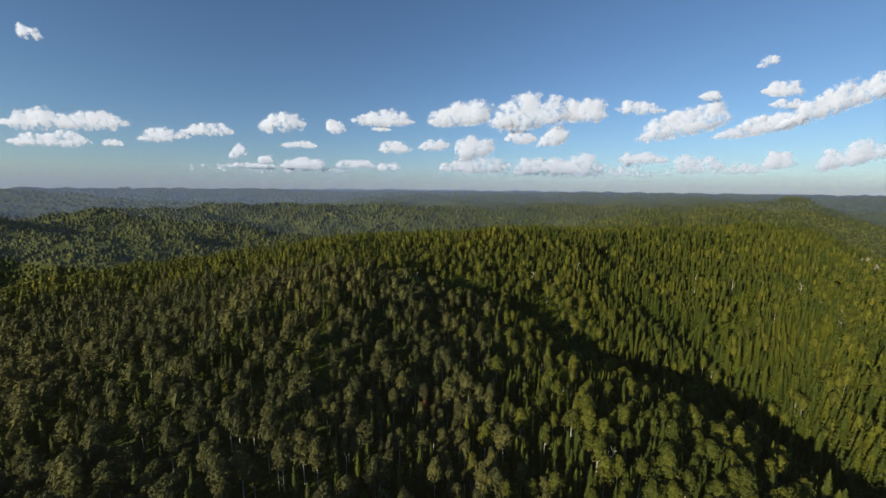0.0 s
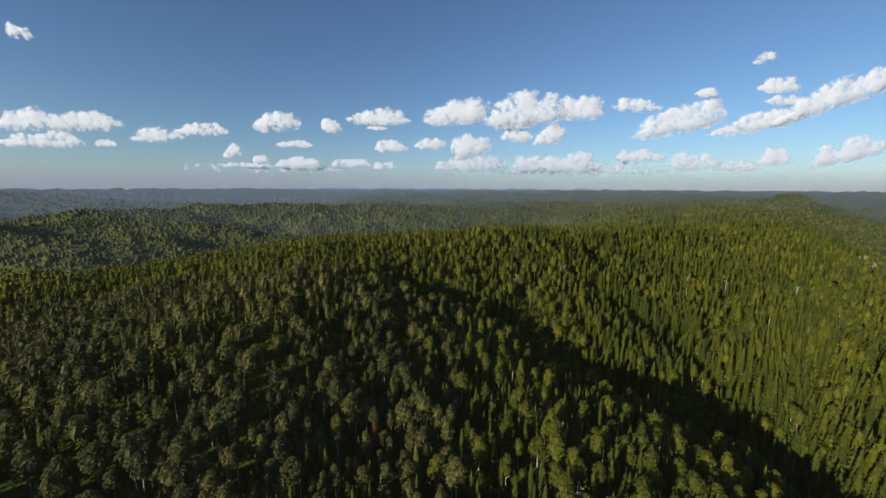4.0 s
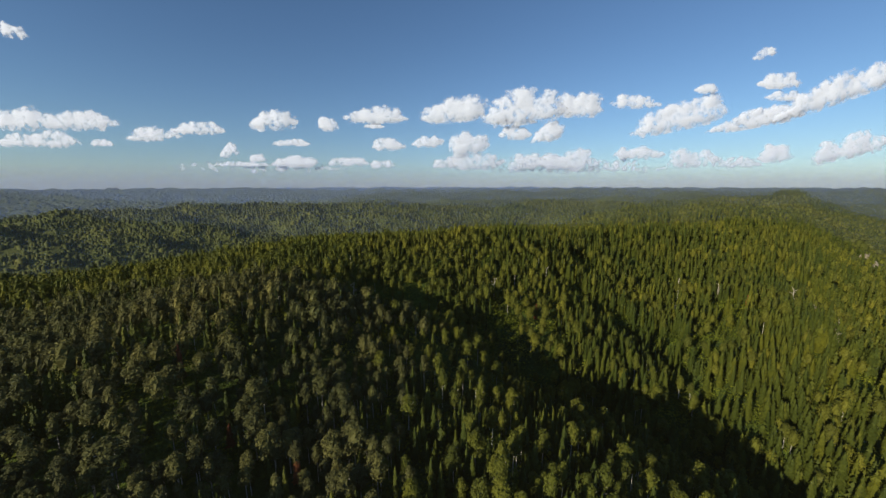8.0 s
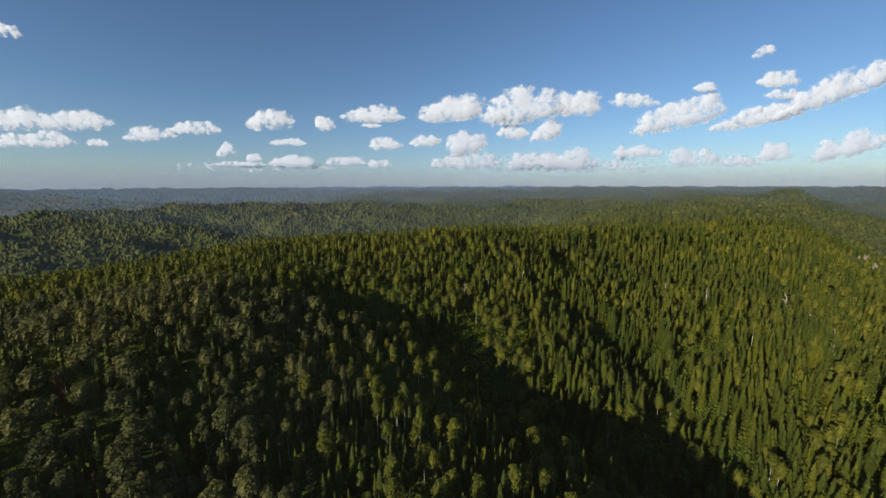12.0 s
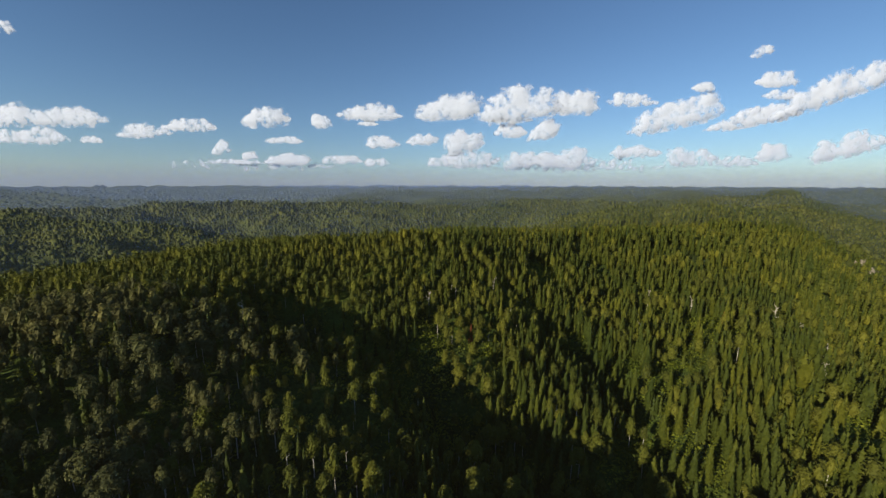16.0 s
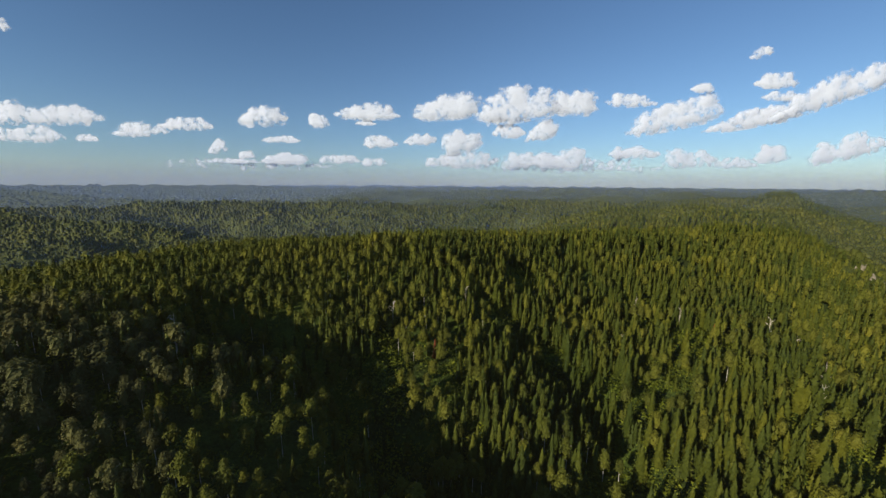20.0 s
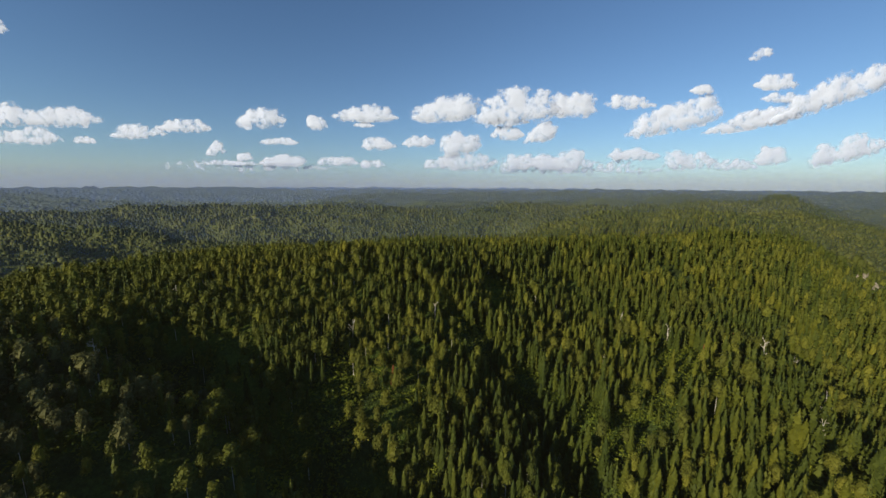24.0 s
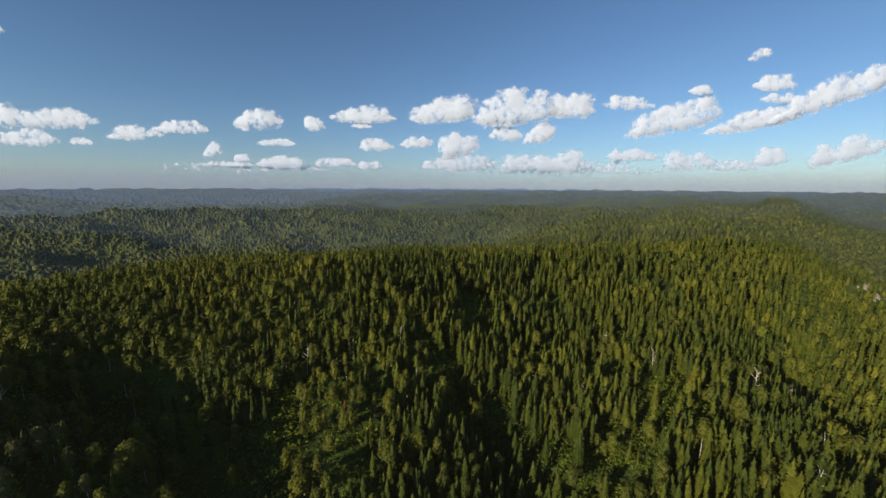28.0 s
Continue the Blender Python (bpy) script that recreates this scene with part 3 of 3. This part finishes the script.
def rusty_fir(x, y, h, seed):
    """A fir that died with its needles on."""
    r = np.random.RandomState(seed)
    foot = tagged(new("rusty_fir"), "dead fir with rust-red needles", "dead tree", "rusty firs")
    foot.matrix_world = pose(x, y, float(ground_z(x, y)), 0, 0, r.uniform(0, 360)) @ Matrix.Diagonal((1, 1, h / 19.0, 1))
    mesh_object("trunk", *tube((0, 0, -1), (0, 0, 18.6), 0.2, 0.02, 6), BARK, parent=foot)
    v, f, nrm = fir_crown(r, 24, 9, wide=1.7, low=0.2)
    mesh_object("crown", v, f, RUST, parent=foot, normals=nrm)


for n, (x, y, h) in enumerate(((-71, 183, 19), (-8, 150, 15), (123, 318, 16), (-36, 158, 12), (366, 372, 15), (330, 352, 13))):
    rusty_fir(x, y, h, 70 + n)

# shrubs and tall herbs in the glades
sx, sy, sd = spots(rng, 60, 330, 4.2, 54)
pick = rng.uniform(0, 1, len(sx)) < 0.1 + 0.85 * thin(sx, sy) + 0.55 * fir_share(sx, sy) * (sd < 300) + 0.6 * np.exp(-(off_gully(sx, sy) / 16.0) ** 2)
sx, sy = sx[pick], sy[pick]


def bush(r, n):
    d = r.normal(0, 1, (n, 3))
    d /= np.linalg.norm(d, axis=1)[:, None]
    d[:, 2] = np.abs(d[:, 2])
    lump = r.uniform(-1.2, 1.2, (4, 3)) * (1, 1, 0.2)
    return flakes(r, lump[r.randint(0, 4, n)] + d * (1.5, 1.5, 2.6), d, 0.46)


scatter("shrubs", [bush(rng, 34) for _ in range(6)], sx, sy, ground_z(sx, sy), rng.uniform(0.8, 2.2, len(sx)), rng.uniform(0.9, 1.5, len(sx)), SHRUB, rng, "bright green shrubs and tall herbs in the glades", "shrubs")


# pale rock outcrops on the steep flank
def rock_material():
    m, n, l, b = material("pale_rock", 0.9)
    nz = noise_node(n, l, 0.25, 6.0, 0.65)
    c = ramp_node(n, l, nz.outputs["Fac"], [(0.35, (0.08, 0.08, 0.055)), (0.55, (0.17, 0.15, 0.12)), (0.7, (0.25, 0.22, 0.18))])
    l.new(c.outputs["Color"], b.inputs["Base Color"])
    return m


ROCK = rock_material()


def rock(x, y, size, tall, seed):
    r = np.random.RandomState(seed)
    bm = bmesh.new()
    bmesh.ops.create_icosphere(bm, subdivisions=3, radius=1.0)
    off = Vector(r.uniform(-40, 40, 3))
    for v in bm.verts:
        q = v.co * (1 + 0.35 * noise.noise(v.co * 1.3 + off) + 0.25 * abs(noise.noise(v.co * 3.1 + off)))
        v.co = Vector((q.x * size, q.y * size * 0.7, q.z * tall))
    me = bpy.data.meshes.new("rock")
    bm.to_mesh(me)
    bm.free()
    me.materials.append(ROCK)
    ob = tagged(new("rock", me), "pale weathered rock outcrop between trees", "rock", "outcrops on the flank")
    ob.matrix_world = pose(x, y, float(ground_z(x, y)) + tall * 0.35, 0, 0, r.uniform(0, 180))


for n, (dx, dy, size, tall) in enumerate(((0, 0, 9, 17), (14, -12, 7, 16), (-8, 16, 8, 18), (26, 6, 8, 15), (10, 24, 6, 17), (-20, -14, 6, 15), (34, -22, 7, 16), (-30, 10, 5, 16))):
    rock(707 + 0.6 * dx, 560 + 0.6 * dy, size * 0.42, tall * 0.72, 90 + n)

# far woods: low crowns on the distant hills
X3, Y3, D3 = spots(rng, 1500, 2600, 17.0, 52)
Z3 = ground_z(X3, Y3)
s3, w3 = np.clip(rng.normal(0.9, 0.1, len(X3)), 0.6, 1.3), rng.uniform(1.7, 2.7, len(X3))


def tuft(rng):
    n = 5
    a = np.arange(n) * 6.283 / n + rng.uniform(-0.3, 0.3, n)
    q = rng.uniform(2.4, 3.6, n)
    v = np.vstack([np.stack([q * np.cos(a), q * np.sin(a), rng.uniform(5, 8, n)], 1), np.stack([0.6 * q * np.cos(a), 0.6 * q * np.sin(a), rng.uniform(13, 16, n)], 1), [[0, 0, 18.0]]])
    f = [(k, (k + 1) % n, n + (k + 1) % n) for k in range(n)] + [(k, n + (k + 1) % n, n + k) for k in range(n)] + [(n + k, n + (k + 1) % n, 2 * n) for k in range(n)]
    return v, np.array(f), unit(np.stack([v[:, 0] * 0.3, v[:, 1] * 0.3, 0.4 + (v[:, 2] / 18.0) ** 2], 1))


scatter("distant_wood", [tuft(rng) for _ in range(8)], X3, Y3, Z3, s3, w3, FAR, rng, "wooded distant hills in haze", smooth=True)
X4, Y4, D4 = spots(rng, 2600, 4750, 42.0, 52)
scatter("horizon_wood", [tuft(rng) for _ in range(8)], X4, Y4, ground_z(X4, Y4), rng.uniform(0.8, 1.3, len(X4)), rng.uniform(3.6, 6.5, len(X4)), FAR, rng, "wooded hills along the horizon", smooth=True)


# ---- haze: thin flat sheets that imitate hazy air, one behind another ----
def sheet_material(name, share):
    m = bpy.data.materials.new(name)
    m.use_nodes = True
    n, l = m.node_tree.nodes, m.node_tree.links
    n.remove(n["Principled BSDF"])
    geo = n.new("ShaderNodeNewGeometry")
    sep = n.new("ShaderNodeSeparateXYZ")
    l.new(geo.outputs["Position"], sep.inputs[0])
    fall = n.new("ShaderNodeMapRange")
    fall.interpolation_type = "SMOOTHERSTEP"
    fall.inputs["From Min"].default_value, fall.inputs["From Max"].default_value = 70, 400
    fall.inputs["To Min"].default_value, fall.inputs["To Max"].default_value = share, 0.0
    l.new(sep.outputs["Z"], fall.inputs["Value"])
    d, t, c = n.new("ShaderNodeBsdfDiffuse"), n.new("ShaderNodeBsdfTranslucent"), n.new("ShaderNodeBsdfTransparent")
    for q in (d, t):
        q.inputs["Color"].default_value = (*SHEET_TINT, 1)
    a, b = n.new("ShaderNodeMixShader"), n.new("ShaderNodeMixShader")
    a.inputs[0].default_value = 0.5
    l.new(d.outputs[0], a.inputs[1])
    l.new(t.outputs[0], a.inputs[2])
    l.new(fall.outputs[0], b.inputs[0])
    l.new(c.outputs[0], b.inputs[1])
    l.new(a.outputs[0], b.inputs[2])
    l.new(b.outputs[0], n["Material Output"].inputs["Surface"])
    return m


# the blue of distance is put into the sheets' colour
SHEET_TINT = (0.235, 0.335, 0.61)
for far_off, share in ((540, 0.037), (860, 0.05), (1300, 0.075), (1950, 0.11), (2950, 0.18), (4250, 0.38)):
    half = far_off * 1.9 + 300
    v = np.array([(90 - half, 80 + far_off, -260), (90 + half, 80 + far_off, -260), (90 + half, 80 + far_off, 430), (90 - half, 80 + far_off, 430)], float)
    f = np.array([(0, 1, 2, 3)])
    tagged(mesh_object("haze", v, f, sheet_material("haze", share), smooth=True), "flat bluish sheet imitating summer haze", "haze", kind="structure")


# a thin warm sheet over the tree tops, added to lighten dark tones
n = 48
a = np.arange(n) * 2 * np.pi / n
v = np.vstack([[[90, 80, 84.0]], np.stack([90 + 3000 * np.sin(a), 80 + 3000 * np.cos(a), np.full(n, 84.0)], 1)])
f = np.stack([np.zeros(n, int), np.arange(n) + 1, (np.arange(n) + 1) % n + 1], 1)
SHEET_TINT = (0.62, 0.58, 0.42)
tagged(mesh_object("dark_lift", v, f, sheet_material("dark_lift", 0.013)), "thin warm sheet added to lighten dark tones", "haze", kind="structure")


# ---- clouds ----
def cloud_material():
    """Vapour: scatters light evenly, thins out raggedly where the cover attribute falls."""
    m = bpy.data.materials.new("cloud")
    m.use_nodes = True
    n, l = m.node_tree.nodes, m.node_tree.links
    n.remove(n["Principled BSDF"])
    d, t, c = n.new("ShaderNodeBsdfDiffuse"), n.new("ShaderNodeBsdfTranslucent"), n.new("ShaderNodeBsdfTransparent")
    d.inputs["Color"].default_value = (0.5, 0.56, 0.7, 1)
    t.inputs["Color"].default_value = (0.58, 0.61, 0.68, 1)
    nz, big = noise_node(n, l, 0.0135, 12.0, 0.56), noise_node(n, l, 0.0042, 5.0, 0.5)
    cover = n.new("ShaderNodeAttribute")
    cover.attribute_name = "tint"
    heap, swirl = n.new("ShaderNodeAttribute"), n.new("ShaderNodeMath")
    heap.attribute_name = "heap"
    swirl.operation = "MULTIPLY_ADD"
    l.new(nz.outputs["Fac"], swirl.inputs[0])
    swirl.inputs[1].default_value = 24.0
    l.new(heap.outputs["Fac"], swirl.inputs[2])
    bump = n.new("ShaderNodeBump")
    bump.inputs["Strength"].default_value = 0.55
    bump.inputs["Distance"].default_value = 1.0
    l.new(swirl.outputs[0], bump.inputs["Height"])
    # light that wandered through the vapour leaves it on all sides: the lit side is widened towards the sun
    lean, unit = n.new("ShaderNodeVectorMath"), n.new("ShaderNodeVectorMath")
    lean.operation, unit.operation = "ADD", "NORMALIZE"
    l.new(bump.outputs[0], lean.inputs[0])
    lean.inputs[1].default_value = sun_way * 0.3
    l.new(lean.outputs[0], unit.inputs[0])
    l.new(unit.outputs[0], d.inputs["Normal"])
    ragged, swell = n.new("ShaderNodeMath"), n.new("ShaderNodeMath")
    ragged.operation = swell.operation = "MULTIPLY_ADD"
    l.new(nz.outputs["Fac"], ragged.inputs[0])
    ragged.inputs[1].default_value = 4.0
    l.new(cover.outputs["Fac"], ragged.inputs[2])
    l.new(big.outputs["Fac"], swell.inputs[0])
    swell.inputs[1].default_value = 3.0
    l.new(ragged.outputs[0], swell.inputs[2])
    thick = n.new("ShaderNodeMapRange")
    thick.interpolation_type = "SMOOTHSTEP"
    thick.inputs["From Min"].default_value, thick.inputs["From Max"].default_value = 3.05, 4.6
    l.new(swell.outputs[0], thick.inputs["Value"])
    a, b = n.new("ShaderNodeMixShader"), n.new("ShaderNodeMixShader")
    a.inputs[0].default_value = 0.25
    l.new(d.outputs[0], a.inputs[1])
    l.new(t.outputs[0], a.inputs[2])
    l.new(thick.outputs[0], b.inputs[0])
    l.new(c.outputs[0], b.inputs[1])
    l.new(a.outputs[0], b.inputs[2])
    l.new(b.outputs[0], n["Material Output"].inputs["Surface"])
    return m


CLOUD = cloud_material()
CLOUD_FAR = 4780.0


def cloud(az, el, w, h, tilt=0.0, faint=0.0, label="white sunlit cumulus cloud"):
    """A heap of billows that bulge towards the land, thinning out at the rim; bearing, height, breadth and depth
    in degrees seen from the middle of the flight."""
    off = CLOUD_FAR / math.cos(radians(az))
    k = off * math.pi / 180
    W, H = w * k / math.cos(radians(az)), h * k
    crng = np.random.RandomState(int(abs(az) * 131 + el * 17 + w * 7) % 9973)
    lumps = []
    nh = int(np.clip(round(W / H * 1.1), 2, 7))
    heads = (np.arange(nh) + crng.uniform(0.15, 0.85, nh)) / nh * 0.84 - 0.42
    grand = crng.uniform(0.5, 1.0, nh)
    grand[crng.randint(nh)] = 1.0
    count = int(np.clip(4 + 3.4 * W / max(H, 30.0), 6, 26))
    for i in range(count):
        u = (i + crng.uniform(0.2, 0.8)) / count - 0.5
        env = 0.3 + 0.7 * max(math.exp(-((u - q) * nh / 0.62) ** 2) * g for q, g in zip(heads, grand))
        env *= 1 - (2 * abs(u)) ** 4 * 0.7
        r = H * crng.uniform(0.14, 0.3) * (0.5 + 0.5 * env)
        lumps.append((u * W * 0.9, -0.36 * H + crng.uniform(-0.05, 0.05) * H, W / count * crng.uniform(0.9, 1.5), H * 0.2 * (0.4 + env)))
        z = -0.3 * H
        while z + r < H * (env - 0.5):
            lumps.append((u * W * 0.9 + crng.uniform(-0.4, 0.4) * r, z, r * crng.uniform(1.1, 2.0), r * crng.uniform(0.9, 1.2)))
            z += r * 0.9
    nu, nv = int(np.clip(W / 12, 16, 90)), int(np.clip(H / 8, 12, 44))
    U, V = np.meshgrid(np.linspace(-0.66, 0.66, nu) * W, np.linspace(-0.75, 0.75, nv) * H)
    cover, bulge, heap = np.full(U.shape, -1.0), np.zeros(U.shape), np.zeros(U.shape)
    for cx, cz, rx, rz in lumps:
        q = ((U - cx) / rx) ** 2 + ((V - cz) / rz) ** 2
        cover = np.maximum(cover, 1.08 - q * np.where(V < cz, 0.46, 0.66))
        bulge = np.maximum(bulge, np.sqrt(np.maximum(0, 1.25 - q)) * rz * 0.12)
        heap = heap + np.exp(6 * np.maximum(-1, 1 - 0.5 * q) * rz / (0.3 * H))
    heap = np.log(1 + heap) * 0.05 * H
    cover = cover - 0.1 * (el < 4.7) - faint
    v = np.stack([U, -bulge, V + math.tan(radians(tilt)) * U], -1).reshape(-1, 3)
    a0 = (np.arange(nv - 1)[:, None] * nu + np.arange(nu - 1)).ravel()
    f = np.stack([a0, a0 + 1, a0 + nu + 1, a0 + nu], 1)
    keep = cover.reshape(-1)[f].max(1) > -0.75
    ob = mesh_object("cloud", v, f[keep], CLOUD, smooth=True, tint=cover.ravel())
    ob.data.attributes.new("heap", "FLOAT", "POINT").data.foreach_set("value", heap.ravel().astype(np.float32))
    a, e = radians(az), radians(el + 0.5)
    ob.matrix_world = pose(80 + off * math.sin(a) * math.cos(e), 70 + off * math.cos(a) * math.cos(e), 99.5 + off * math.sin(e))
    return tagged(ob, label, "cloud", "fair-weather clouds")


cloud(-46.8, 6.9, 9.6, 2.2)
cloud(-48.2, 4.6, 6.4, 1.6)
cloud(-38.6, 6.0, 5.2, 1.5, 3)
cloud(-34.0, 7.2, 5.2, 1.6)
cloud(-25.2, 9.22, 5.23, 2.81, 3)
cloud(-17.6, 8.84, 2.21, 1.88)
cloud(-10.7, 10.46, 9.14, 2.14)
cloud(-11.0, 8.68, 3.02, 0.73)
cloud(1.4, 11.74, 9.22, 3.65, 5)
cloud(12.4, 11.93, 11.80, 4.49, 6)
cloud(20.2, 11.46, 6.04, 2.99)
cloud(27.4, 11.21, 5.69, 1.85)
cloud(10.8, 9.47, 7.04, 0.97)
cloud(11.1, 7.92, 4.40, 1.96)
cloud(16.0, 7.99, 4.06, 2.72, 14)
cloud(4.0, 6.80, 4.92, 3.37, 10)
cloud(33.1, 9.1, 10.10, 3.3, 12)
cloud(40.8, 7.7, 8.6, 1.9, 10)
cloud(47.0, 9.9, 8.6, 2.7, 20)
cloud(42.2, 11.42, 3.37, 1.54)
cloud(42.7, 9.71, 2.90, 1.08)
cloud(40.6, 14.52, 1.9, 1.1, 14, 0.55)
cloud(35.3, 11.67, 2.05, 1.17, 0, 0.35)
cloud(48.7, 4.00, 5.48, 2.29, 12)
cloud(-48.4, 14.60, 1.5, 1.3, -8, 0.25)
cloud(-8.7, 6.26, 4.66, 1.84)
cloud(-2.8, 6.65, 4.23, 1.69)
cloud(-30.7, 4.46, 1.84, 1.63, 10)
cloud(-23.0, 5.86, 5.39, 0.94)
cloud(-22.8, 3.33, 6.22, 1.61)
cloud(-15.0, 3.47, 6.01, 1.35)
cloud(5.3, 3.89, 7.45, 2.59)
cloud(0.3, 3.39, 3.59, 1.57)
cloud(18.9, 3.92, 9.22, 3.12)
cloud(28.6, 4.45, 6.55, 1.82)
cloud(13.1, 3.62, 4.43, 2.04)
cloud(34.9, 3.37, 5.76, 2.29)
cloud(42.8, 3.57, 2.62, 1.92)
cloud(39.3, 2.56, 4.88, 1.23)
cloud(-29.5, 2.62, 7.79, 0.69)
cloud(-43.4, 4.54, 2.05, 0.75)
cloud(-27.4, 3.60, 1.55, 1.08)
cloud(-9.5, 3.11, 3.67, 1.21)
# thin drawn-out cloud, farther off
CLOUD_FAR = 4840.0
cloud(20.0, 3.0, 30.0, 2.4, 0.0, 0.75, "thin pale cloud low over the horizon")
cloud(-28.0, 2.6, 24.0, 1.8, 0.0, 0.8, "thin pale cloud low over the horizon")
cloud(43.0, 8.9, 10.0, 2.6, 16, 0.7, "thin pale cloud beside larger ones")
